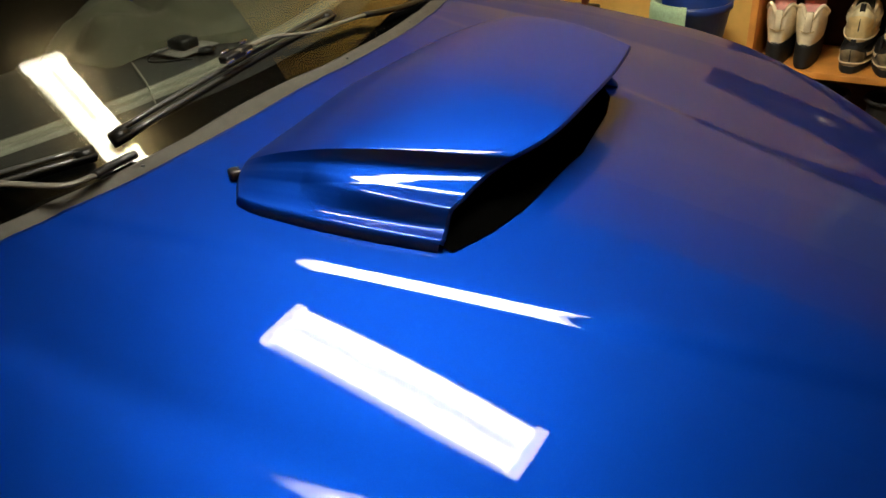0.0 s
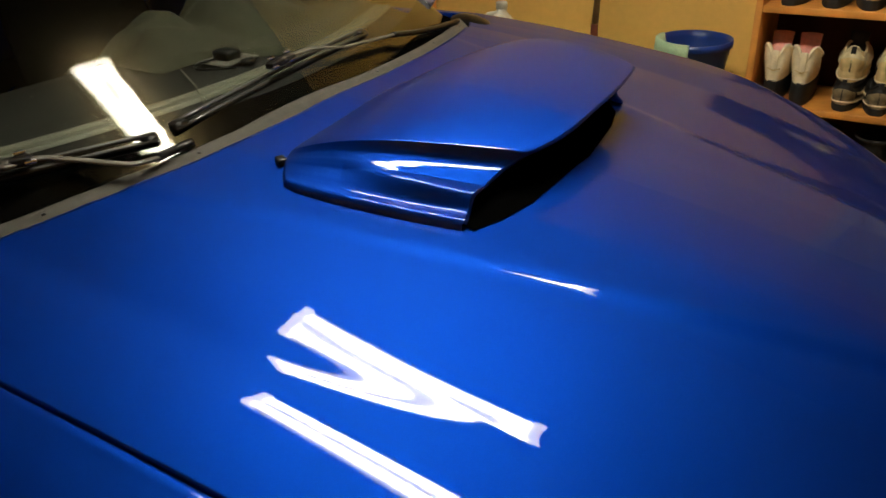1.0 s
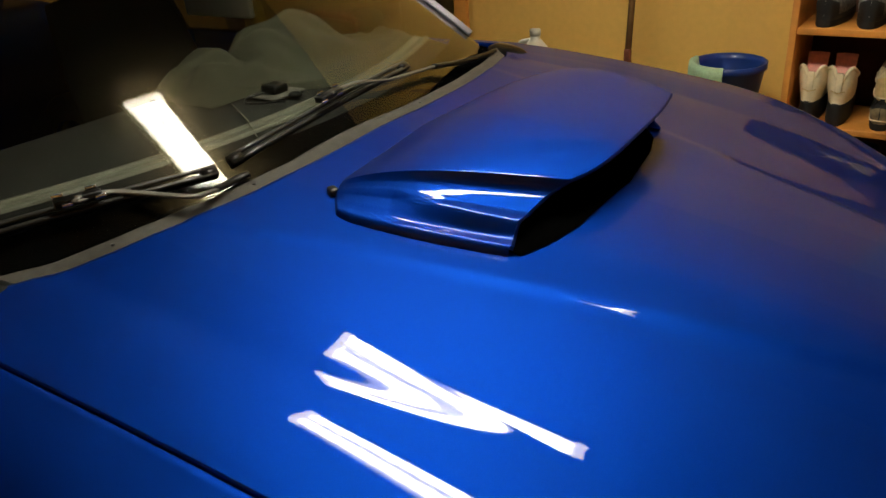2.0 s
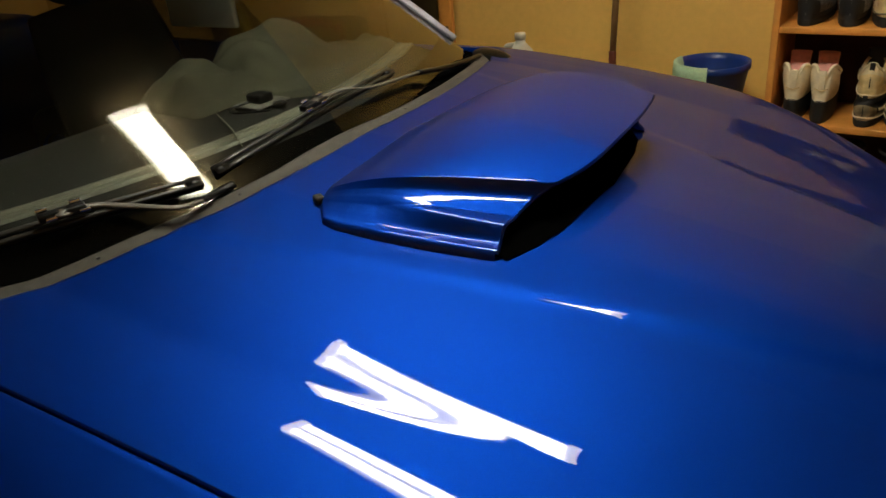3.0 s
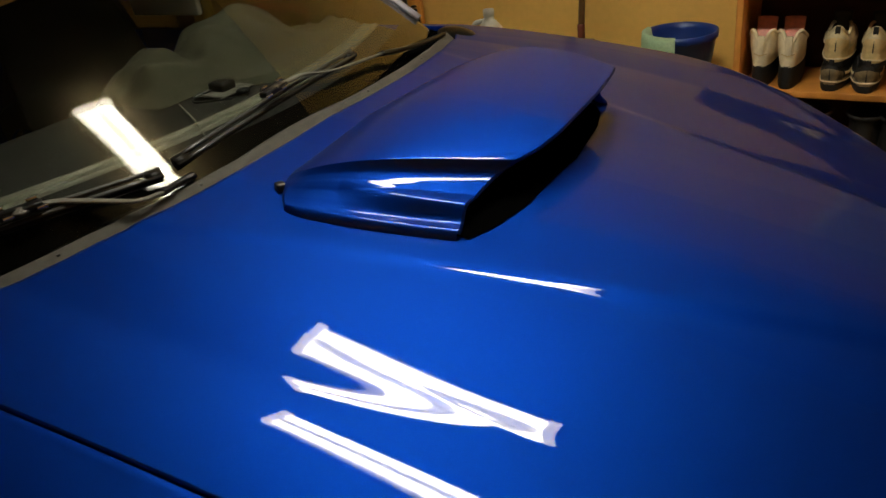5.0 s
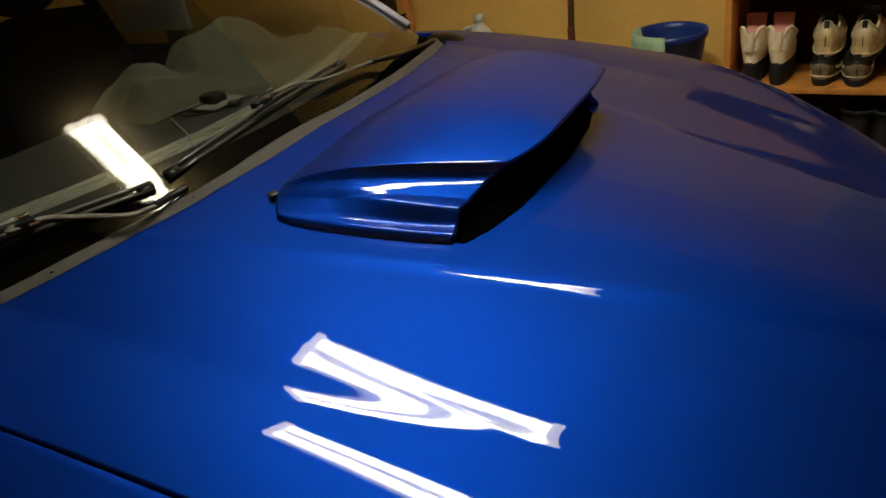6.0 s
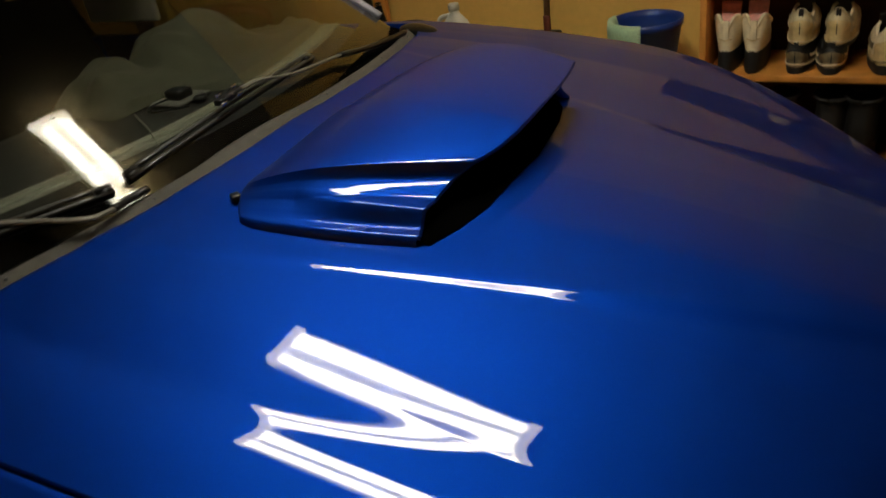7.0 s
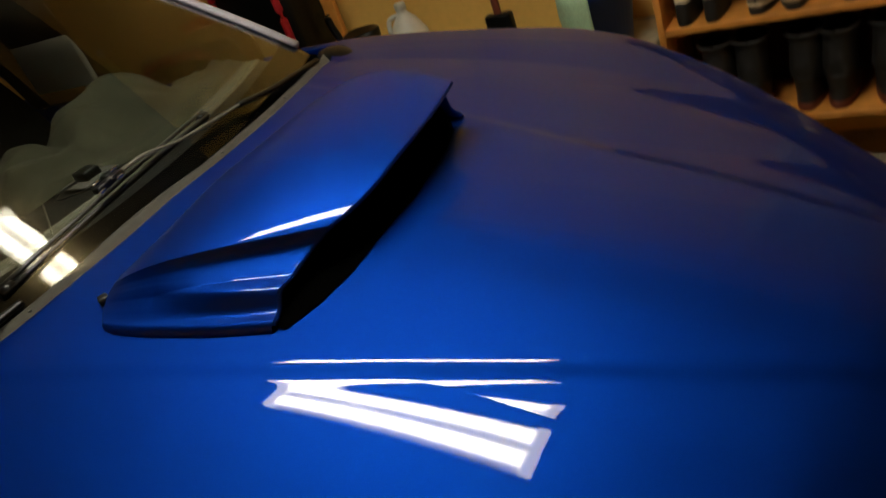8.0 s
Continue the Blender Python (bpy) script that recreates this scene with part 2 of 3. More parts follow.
def spline(xk, yk, x):
    """A natural cubic spline."""
    xk, yk = np.array(xk), np.array(yk)
    n, h = len(xk), np.diff(xk)
    A, b = np.eye(n), np.zeros(n)
    for i in range(1, n - 1):
        A[i, i - 1:i + 2] = h[i - 1], 2 * (h[i - 1] + h[i]), h[i]
        b[i] = 3 * ((yk[i + 1] - yk[i]) / h[i] - (yk[i] - yk[i - 1]) / h[i - 1])
    c = np.linalg.solve(A, b)
    d, e = (c[1:] - c[:-1]) / (3 * h), np.diff(yk) / h - h * (2 * c[:-1] + c[1:]) / 3
    i = np.clip(np.searchsorted(xk, x) - 1, 0, n - 2)
    q = x - xk[i]
    return yk[i] + e[i] * q + c[i] * q * q + d[i] * q ** 3


UF = np.linspace(0, 0.80, 401)
tv = spline(TILT_U, TILT_V, UF)
DROP = np.concatenate([[0], np.cumsum((tv[1:] + tv[:-1]) / 2 * np.diff(UF))])
tf = np.interp(UF, FAR_U, FAR_V)
DROP_FAR = np.concatenate([[0], np.cumsum((tf[1:] + tf[:-1]) / 2 * np.diff(UF))])


def nose_x(y):
    """Where the bonnet starts to roll down to the front."""
    return 1.10 - 0.66 * y * y - 0.32 * np.clip(y, 0, 1) ** 2


def erf(v):
    t = 1 / (1 + 0.3275911 * np.abs(v))
    return np.sign(v) * (1 - (((((1.061405429 * t - 1.453152027) * t) + 1.421413741) * t - 0.284496736) * t + 0.254829592) * t * np.exp(-v * v))


WIDE = 0.01164


def hood_z(x, y):
    """Height of the bonnet's sheet: centre line, crease beside the scoop, falling wings."""
    u = np.abs(y)
    e = np.clip((u - 0.1) / 0.15, 0, 1) * np.clip((0.66 - u) / 0.2, 0, 1)
    across = u + 0.2541 * (x - 0.55) * e
    drop = np.where(y > 0, np.interp(across, UF, DROP_FAR), np.interp(across, UF, DROP)) + np.clip(u - 0.80, 0, 1) * 0.34
    drop = drop + (0.1310 + 0.4227 * np.clip(x - 0.45, 0, 0.4)) * WIDE * 0.8862 * erf((u - 0.2901 + 0.2915 * (x - 0.55)) / WIDE)
    twist = 0.1944 * (x - 0.6) * u * u / 2
    roll = 1.6 * np.clip(x - nose_x(y), 0, 1) ** 2
    lift = 0.027 * np.clip((y - 0.05) / 0.67, 0, 1.1) ** 2 * np.clip(0.15 + 1.4 * x, 0.1, 1.05)
    return 0.9805 + lift - 0.0515 * x - 0.0742 * x * x - drop - twist - roll


def rear_x(y):
    return 0.137 - 0.030 * y - 0.62 * max(0, abs(y) - 0.22) ** 2


def front_x(y):
    return 1.24 - 0.66 * y * y - 0.32 * max(0, y) ** 2


def half_w(x):
    return 0.723 - 0.125 * max(0, x - 0.05)


car = thing("car", (0, 0, 0), "glossy metallic blue car with a bonnet scoop parked in the garage", "car")


def hood():
    n, m = 170, 820
    P = []
    ss = np.linspace(0, 1, n)
    vs = np.linspace(-1, 1, m)
    for s in ss:
        row = []
        for v in vs:
            y = v * 0.7
            for _ in range(4):
                x = rear_x(y) + (front_x(y) - rear_x(y)) * s
                y = v * half_w(x)
            row.append((x, y, float(hood_z(x, y))))
        P.append(row)
    # a folded rim all round
    def rim(row, dx, dy):
        return [(x + dx, y + dy, z - 0.018) for x, y, z in row]
    P = [rim(P[0], 0.004, 0)] + P + [rim(P[-1], -0.004, 0)]
    P = [[(r[0][0], r[0][1] + 0.003, r[0][2] - 0.018)] + r + [(r[-1][0], r[-1][1] - 0.003, r[-1][2] - 0.018)] for r in P]
    return part("hood", sheet(P), PAINT, car, "polished metallic blue bonnet with raised creases")


hood()


def fender(side):
    n, m = 70, 30
    P = []
    for s in np.linspace(0, 1, n):
        row = []
        for k in np.linspace(0, 1, m):
            x = -0.30 + 1.1 * s
            for _ in range(4):
                w = half_w(x) + 0.003
                y = w + (0.872 - w) * math.sin(k * math.pi / 2)
                x = -0.30 + (front_x(y) - 0.01 + 0.30) * s
            xe = max(x, -0.06)
            z = float(hood_z(xe, side * w)) - (0.004 if side > 0 else 0.0005) - 0.12 * (y - w) - 0.13 * (1 - math.cos(k * math.pi / 2)) ** 1.8 - 1.6 * max(0, x - nose_x(y)) ** 2 * 0.6
            row.append((x, side * y, z))
        x, y, z = row[-1]
        q = row[0]
        row = [(q[0], q[1], q[2] - 0.03), (q[0], q[1], q[2] - 0.004), (q[0], q[1] + side * 0.001, q[2] - 0.001)] + [(q[0], q[1] + side * 0.003, q[2])] + row[1:] + [(x, y + side * 0.006, z - 0.12), (x, y - side * 0.005, 0.44), (x, y - side * 0.05, 0.24)]
        P.append(row)
    return part("fender", sheet(P), PAINT, car)


for sd in (-1, 1):
    fender(sd)


def bumper():
    P = []
    ys = np.linspace(-0.87, 0.87, 70)
    top = []
    for y in ys:
        x = front_x(y) + 0.004
        w = half_w(x) + 0.005
        z = float(hood_z(x, y)) if abs(y) < w else float(hood_z(x, math.copysign(w, y))) - 0.08 * max(0, (abs(y) - w) / 0.2)
        top.append((x, y, z - 0.006))
    for dx, dz in ((-0.01, -0.03), (0, 0), (0.03, -0.03), (0.07, -0.12), (0.10, -0.26), (0.09, -0.40), (0.03, -0.50)):
        P.append([(x + dx, y, z + dz) for x, y, z in top])
    part("bumper", sheet(P), PAINT, car)


bumper()


# ---------------------------------------------------------------- scoop
SC = 0.035
EDGE, ROLL = 0.010, 0.009                         # height and width of the rolled edge round the foot
WALL_V = (0, 0.10, 0.20, 0.35, 0.50, 0.65, 0.80, 0.90, 1.0)
MOUTH_X = (0.549, 0.535, 0.528, 0.525, 0.523, 0.523, 0.523, 0.526, 0.532)
SIDE_V = (0, 0.05, 0.10, 0.16, 0.30, 0.42, 0.52, 0.62, 0.72, 0.80, 0.87, 0.94, 1.0)
SIDE_H = (1.0, 0.905, 0.825, 0.75, 0.672, 0.622, 0.555, 0.435, 0.300, 0.190, 0.120, 0.082, 0.058)


def monotone(xk, yk, x):
    """A cubic through the knots that does not overshoot."""
    xk, yk = np.array(xk, float), np.array(yk, float)
    h, d = np.diff(xk), np.diff(yk) / np.diff(xk)
    m = np.concatenate([[d[0]], np.where(d[1:] * d[:-1] > 0, 2 * d[1:] * d[:-1] / (d[1:] + d[:-1] + 1e-12), 0), [d[-1]]])
    i = np.clip(np.searchsorted(xk, x) - 1, 0, len(h) - 1)
    t = (x - xk[i]) / h[i]
    return ((1 + 2 * t) * (1 - t) ** 2 * yk[i] + t * (1 - t) ** 2 * h[i] * m[i] + t * t * (3 - 2 * t) * yk[i + 1] - t * t * (1 - t) * h[i] * m[i + 1])


def scoop_row(s, vs):
    """One line across the scoop; s: 0 at the rear outline, 1 at the mouth; |v| 0.5 is the crest, 1 the foot."""
    a = np.abs(vs)
    t = np.clip(a / 0.5, 0, 1)                    # on the top
    w = np.clip((a - 0.5) / 0.45, 0, 1)           # down the side wall
    skirt = np.clip((a - 0.95) / 0.05, 0, 1) * math.pi / 2      # the rolled edge of the foot
    far = vs > 0
    # rear outline
    ry = np.where(w > 0, 0.262 + 0.060 * w, 0.262 * np.sin(t * math.pi / 2) ** 0.9)
    rx = np.where(far, 0.210 - 0.02 * ry + 0.078 * (1 - np.sqrt(np.clip(1 - (ry / 0.3262) ** 4, 0, 1))),
                  0.210 + 0.11 * ry + 6 * np.clip(ry - 0.24, 0, 1) ** 2)
    # mouth edge
    mx = np.where(w > 0, monotone(WALL_V, MOUTH_X, w), 0.580 - np.where(far, 0.016, 0.031) * t ** 2.6)
    mx = np.where(far & (w > 0), mx + 0.015 * (1 - np.clip(w * 5, 0, 1)), mx)
    my = np.where(w > 0, 0.140 + 0.126 * w, 0.140 * t)
    my = np.where(far, np.where(w > 0, 0.205 + 0.038 * w, 0.205 * t), my)
    x = rx + (mx - rx) * s
    g = np.clip(w * 1.4, 0, 1)
    y = ry + (my - ry) * ((1 - g) * s ** 1.8 + g * s ** 1.6)
    rise = (1 - (1 - s) ** 2.4) ** 0.85
    roll = EDGE * math.sqrt(1 - (1 - min(1.0, s / 0.025)) ** 2)
    crest = (0.067 - EDGE) * rise + 0.012 * math.sin(math.pi * s)
    ridge = 0.42 + 0.30 * math.sin(math.pi / 2 * min(1, max(0, (s - 0.35) / 0.55)))      # the soft ridge runs down towards the mouth
    side = monotone(SIDE_V, SIDE_H, monotone((0, 0.17, ridge, 0.86, 1), (0, 0.17, 0.52, 0.84, 1), w))
    side = side - 0.04 * max(0, s - 0.66) * np.tanh((w - 0.50) / 0.05) * np.exp(-((w - 0.50) / 0.13) ** 2)
    h = np.where(w > 0, crest * side, crest + 0.006 * rise * (1 - t ** 1.6)) + roll
    h = h * np.cos(skirt) - 0.001 * np.sin(skirt)
    y = SC + (y + ROLL * min(1, s / 0.12) ** 0.5 * np.sin(skirt)) * np.where(far, 1, -1)
    z = np.array([float(hood_z(p, q)) for p, q in zip(x, y)]) + h + 0.10 * (y - SC) * s * np.clip((1 - w) * 2, 0, 1) - 0.001
    return np.stack([x, y, z], 1)


def scoop():
    n, m = 110, 401
    vs = np.linspace(-1, 1, m)
    near0 = np.linspace(0, 1, 14) ** 2 * 0.03
    G = np.array([scoop_row(s, vs) for s in np.concatenate([near0, np.linspace(0.03, 1, n)[1:]])])
    for _ in range(3):                            # soften the crests a little
        G[:, 1:-1] = 0.25 * G[:, :-2] + 0.5 * G[:, 1:-1] + 0.25 * G[:, 2:]
    base = part("hood_scoop", sheet([[tuple(p) for p in row] for row in G]), PAINT, car, "raised blue bonnet scoop with a black mouth")
    keep = [k for k in range(m) if abs(vs[k]) < 0.975]
    outer = [Vector(G[-1, k]) for k in keep]
    ground = [float(hood_z(p.x, p.y)) for p in outer]

    def inner(d, inset):
        row = []
        for p, gz in zip(outer, ground):
            y = SC + (p.y - SC) * (1 - inset / 0.25)
            row.append((p.x - d, y, float(hood_z(p.x - d, y)) + max(0.0, (p.z - gz) - min(inset, 0.5 * (p.z - gz)))))
        return row
    part("lip", sheet([[tuple(p) for p in outer], inner(-0.0020, 0.0015), inner(-0.0025, 0.0035), inner(-0.0010, 0.0060), inner(0.012, 0.008)]), PAINT, base)
    part("duct", sheet([inner(0.011, 0.008), inner(0.10, 0.013), inner(0.20, 0.035)]), DUCT, base, "matt black duct lining")
    fl = []
    for y in np.linspace(SC - 0.266, SC + 0.236, 70):
        # front runs past the mouth: black sheet drawn for soft shade on the bonnet
        front = float(np.interp(y - SC, (-0.266, -0.22, -0.16, 0, 0.14, 0.20, 0.236), (0.545, 0.562, 0.575, 0.580, 0.558, 0.540, 0.515)))
        fl.append([(x, y, float(hood_z(x, y)) + 0.002) for x in np.linspace(0.28, front, 14)])
    part("duct_floor_and_shade", sheet(fl), DUCT, base, "matt black duct floor, run forward as shade before the mouth")


scoop()


def nozzle(sy):
    bm = block(-0.010, 0.010, -0.007, 0.007, 0, 0.011, 0.003)
    ob = part("washer_nozzle", bm, SPINE, car, "small dark grey washer nozzle")
    y = SC + sy * 0.282
    ob.location = (0.246, y, float(hood_z(0.246, y)))
    ob.rotation_euler = (0, 0, 0.5 * sy)


nozzle(-1)
nozzle(1)


# ---------------------------------------------------------------- windscreen, cowl
RAKE = 0.721


def glass_base(y):
    return 0.120 - 0.065 * y - 0.414 * y * y


def glass(y, z):
    """x on the windscreen at height z."""
    return glass_base(y) - (z - 0.962) / RAKE - 0.708 * (z - 0.962) ** 2


def windscreen():
    def screen(z0, z1, lift, n):
        P = []
        for z in np.linspace(z0, z1, n):
            hw = 0.685 - 0.28 * (z - 0.955)
            P.append([(glass(y, z) + lift * 0.545, y, z + lift * 0.84) for y in np.linspace(-hw, hw, 60)])
        return sheet(P)
    ob = part("windshield", screen(0.940, 1.40, 0, 40), GLASS, car, "clear raked windscreen with a dusty film")
    so = ob.modifiers.new("thick", "SOLIDIFY")
    so.thickness = 0.005
    ob.visible_shadow = False
    part("dust_film", screen(0.940, 1.40, 0.0065, 40), DUST, ob, "thin dusty film").visible_shadow = False
    part("frit_band", screen(0.940, 0.998, -0.008, 6), DUCT, ob, "black border band of the windscreen")
    for sd in (-1, 1):
        L = [(glass(0.685 - 0.28 * (z - 0.955), z), sd * (0.690 - 0.28 * (z - 0.955)), z + 0.008) for z in np.linspace(0.97, 1.42, 12)]
        part("pillar", tube([Vector(p) + Vector((-0.012, sd * 0.012, -0.008)) for p in L], 0.010, 12), TRIM, car)
        part("pillar_moulding", tube(L, 0.014, 8, flat=0.5), TRIM, car, "pale grey screen moulding")


windscreen()


def cowl():
    P, S = [], []
    for y in np.linspace(-0.69, 0.69, 90):
        xr = rear_x(y)
        zr = float(hood_z(xr, y))
        xt = xr - 0.033
        zg = 0.962 + (glass_base(y) - xt) * RAKE      # the glass under the strip's upper edge
        zt = max(zr + 0.002, zg + 0.004)
        P.append([(xr + 0.004, y, zr - 0.040), (xr - 0.002, y, zr - 0.014), (xr - 0.007, y, zr - 0.008), (xr - 0.022, y, (zr + zt) / 2 - 0.003),
                  (xt + 0.004, y, zt), (xt, y, zt), (xt - 0.003, y, zt - 0.004), (xt - 0.003, y, zt - 0.03)])
        xe = min(xt - 0.004, glass(y, zt - 0.004) + 0.002)
        S.append([(xt - 0.001, y, zt - 0.006), ((xt + xe) / 2, y, zt - 0.010), (xe - 0.004, y, zt - 0.004), (xe - 0.012, y, zt - 0.012)])
    panel = part("cowl_panel", sheet(P), COWL, car, "dusty grey plastic cowl panel")
    part("rubber_seal", sheet(S), DUCT, panel, "black rubber seal")
    for y in np.linspace(-0.50, 0.58, 6):
        xr = rear_x(y)
        c = part("cowl_clip", lathe([(0.0, 0.002), (0.002, 0.002), (0.003, 0.001), (0.003, -0.003)], 10), BLACK, panel)
        c.location = (xr - 0.024, y, float(hood_z(xr, y)) - 0.002)
    # dark corner caps by the pillars
    for sd in (-1, 1):
        b = bmesh.new()
        bmesh.ops.create_uvsphere(b, u_segments=16, v_segments=10, radius=1)
        bmesh.ops.transform(b, matrix=Matrix.LocRotScale((-0.005, sd * 0.665, 0.940), Euler((0, 0, -sd * 0.5)), (0.085, 0.034, 0.020)), verts=b.verts)
        part("corner_cap", b, BLACK, car, "black corner cap")


cowl()

# ---------------------------------------------------------------- wheels
def wheel(x, sd):
    m = Matrix.Translation((x, sd * 0.73, 0.31)) @ Matrix.Rotation(math.pi / 2, 4, "X")
    bm = lathe([(0.20, -0.09), (0.29, -0.095), (0.31, -0.075), (0.31, 0.075), (0.29, 0.095), (0.20, 0.09)], 40)
    bmesh.ops.transform(bm, matrix=m, verts=bm.verts)
    w = part("wheel", bm, RUBBER, car, "black road wheel")
    bm = lathe([(0.0, -0.02), (0.06, -0.02), (0.18, -0.05), (0.20, -0.07), (0.20, 0.07), (0.18, 0.05), (0.06, 0.02), (0.0, 0.02)], 30)
    bmesh.ops.transform(bm, matrix=m, verts=bm.verts)
    part("rim", bm, STEEL, w)


for wx in (0.30, -2.22):
    for sd in (-1, 1):
        wheel(wx, sd)

# ---------------------------------------------------------------- roof, doors, cabin
def cabin():
    P = []
    for x in np.linspace(-0.62, -2.0, 16):
        P.append([(x - 0.05 * (y / 0.6) ** 2, y, 1.405 + 0.03 * math.sin((x + 0.6) / -1.4 * math.pi) - 0.06 * (y / 0.6) ** 2) for y in np.linspace(-0.60, 0.60, 20)])
    ob = part("roof", sheet(P), PAINT, car)
    so = ob.modifiers.new("thick", "SOLIDIFY")
    so.thickness = 0.03
    for sd in (-1, 1):
        part("door", block(-1.45, -0.28, min(sd * 0.80, sd * 0.86), max(sd * 0.80, sd * 0.86), 0.25, 0.93, 0.02), PAINT, car)
        part("rear_door", block(-2.4, -1.46, min(sd * 0.80, sd * 0.86), max(sd * 0.80, sd * 0.86), 0.25, 0.93, 0.02), PAINT, car)
        part("centre_pillar", tube([(-1.45, sd * 0.80, 0.92), (-1.50, sd * 0.61, 1.40)], 0.04, 10), BLACK, car)
    part("tail", block(-3.2, -2.4, -0.84, 0.84, 0.25, 0.98, 0.05), PAINT, car)
    part("rear_window", sheet([[(-2.5 + 0.48 * f, y * (0.58 - 0.05 * f), 0.985 + 0.37 * f) for y in np.linspace(-1, 1, 12)] for f in np.linspace(0, 1, 6)]), TINT, car, "dark tinted rear window")
    part("rear_screen_frame", tube([(-2.5, -0.6, 0.98), (-2.0, -0.55, 1.36), (-2.0, 0.55, 1.36), (-2.5, 0.6, 0.98)], 0.04, 8), PAINT, car)
    part("cabin_floor", block(-2.4, -0.1, -0.8, 0.8, 0.20, 0.24, 0), BLACK, car)
    part("firewall", block(-0.22, -0.18, -0.78, 0.78, 0.24, 0.90, 0), BLACK, car)
    # dash top: dark recess under the glass, pale double strip, olive cover with two humps
    def strip_x(y):
        return -0.077 - 0.35 * (y + 0.037) ** 2
    ys = np.linspace(-0.66, 0.66, 120)
    P = [[(glass_base(y) - 0.012, y, 0.930), (0.5 * (glass_base(y) + strip_x(y)), y, 0.945), (strip_x(y) + 0.002, y, 0.962)] for y in ys]
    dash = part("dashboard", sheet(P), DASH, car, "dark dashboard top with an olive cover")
    P = [[(strip_x(y) + 0.003, y, 0.958), (strip_x(y), y, 0.967), (strip_x(y) - 0.012, y, 0.968), (strip_x(y) - 0.014, y, 0.9655),
          (strip_x(y) - 0.040, y, 0.9655), (strip_x(y) - 0.042, y, 0.968), (strip_x(y) - 0.047, y, 0.968), (strip_x(y) - 0.049, y, 0.964)] for y in ys]
    part("defroster_strip", sheet(P), PALE, dash, "paler defroster strip")

    def hump(x, y):
        r = min(1, max(0, (-0.27 - x) / 0.17))
        r = r * r * (3 - 2 * r)
        a = 0.088 * math.exp(-((y - 0.335) / 0.150) ** 4)
        b = 0.052 * math.exp(-((y - 0.09) / 0.115) ** 4)
        q = noise.noise(Vector((5 * x + 2, 7 * y, 0.3)))
        fold = 0.010 * math.sin(24 * y + 17 * x + 5 * q) + 0.016 * abs(noise.noise(Vector((9 * x - 4 * y, 6 * y + 3 * x, 1.7)))) + 0.006 * math.sin(60 * x - 30 * y + 9 * q)
        return (max(a, b) + fold) * r
    P = [[(strip_x(y) - 0.049 + (-0.49 - strip_x(y) + 0.049) * f, y, 0.9625 - 0.004 * f) for f in np.linspace(0, 1, 12)] + [(-0.52, y, 0.93), (-0.50, y, 0.60)] for y in ys]
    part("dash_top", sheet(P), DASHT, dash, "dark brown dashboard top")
    P = []
    for y in np.linspace(-0.03, 0.66, 90):
        k = min(1, max(0, (y - 0.06) / 0.16))
        start = -0.285 + (strip_x(y) - 0.049 + 0.285) * k * k * (3 - 2 * k)
        side = min(1, (y + 0.03) / 0.07)
        row = []
        for f in np.linspace(0, 1, 60):
            x = start + (-0.49 - start) * f
            rise = min(1, f / 0.12) * side ** 0.5
            row.append((x, y, 0.963 + 0.012 * rise + hump(x, y) * side))
        zt = row[-1][2]
        row += [(-0.515, y, zt - 0.012), (-0.530, y, zt - 0.045), (-0.515, y, 0.90), (-0.50, y, 0.60)]
        P.append(row)
    part("dash_cover", sheet(P), DASHC, dash, "rumpled olive grey dashboard cover")
    box = part("sensor_box", block(-0.022, 0.022, -0.020, 0.020, 0, 0.020, 0.005), BLACK, dash, "small black sensor with a wire")
    box.location = (-0.235, 0.095, 0.968)
    part("sensor_tray", block(-0.275, -0.19, 0.05, 0.14, 0.966, 0.970, 0.002), COWL, dash, "grey sensor tray")
    but = part("button", lathe([(0, 0.006), (0.012, 0.006), (0.015, 0.003), (0.015, 0)], 16), BLACK, dash)
    but.location = (-0.176, 0.095, 0.969)
    part("wire", tube(smooth_line([(-0.24, 0.07, 0.975), (-0.25, 0.03, 0.972), (-0.22, 0.01, 0.970), (-0.16, 0.05, 0.970)], 8), 0.002, 6), BLACK, dash)
    part("sticker_edge", tube([(-0.259, -0.004, 0.970), (-0.13, -0.075, 0.972), (-0.052, -0.123, 0.964)], 0.0016, 6, flat=0.5), PALE, dash, "thin pale strip")
    # door trim behind the far front seat, dark lining
    for sd in (-1, 1):
        part("pillar_trim", block(-1.29, -0.96, min(sd * 0.68, sd * 0.70), max(sd * 0.68, sd * 0.70), 0.98, 1.36, 0.008), CARD, car, "pale plastic pillar trim")
        P = [[(-1.46 + (1.34 - 0.54 * f / 0.46 - (0.0 if k else 1.34 - 0.54 * f / 0.46)), sd * (0.735 - 0.25 * f), 0.92 + f) for k in (0, 1)] for f in np.linspace(0, 0.46, 6)]
        part("side_window", sheet(P), TINT, car, "dark tinted side window")
    for sy in (-0.36, 0.36):
        bm = block(-1.0, -0.55, sy - 0.25, sy + 0.25, 0.42, 0.56, 0.05, seg=4)
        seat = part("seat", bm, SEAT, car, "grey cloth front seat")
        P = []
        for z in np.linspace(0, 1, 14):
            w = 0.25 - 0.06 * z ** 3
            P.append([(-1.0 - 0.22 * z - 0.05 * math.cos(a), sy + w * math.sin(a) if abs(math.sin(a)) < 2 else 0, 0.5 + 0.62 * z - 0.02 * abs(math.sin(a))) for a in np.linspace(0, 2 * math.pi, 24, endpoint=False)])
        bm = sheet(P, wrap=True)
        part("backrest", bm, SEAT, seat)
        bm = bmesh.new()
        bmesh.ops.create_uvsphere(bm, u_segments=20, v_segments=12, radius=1)
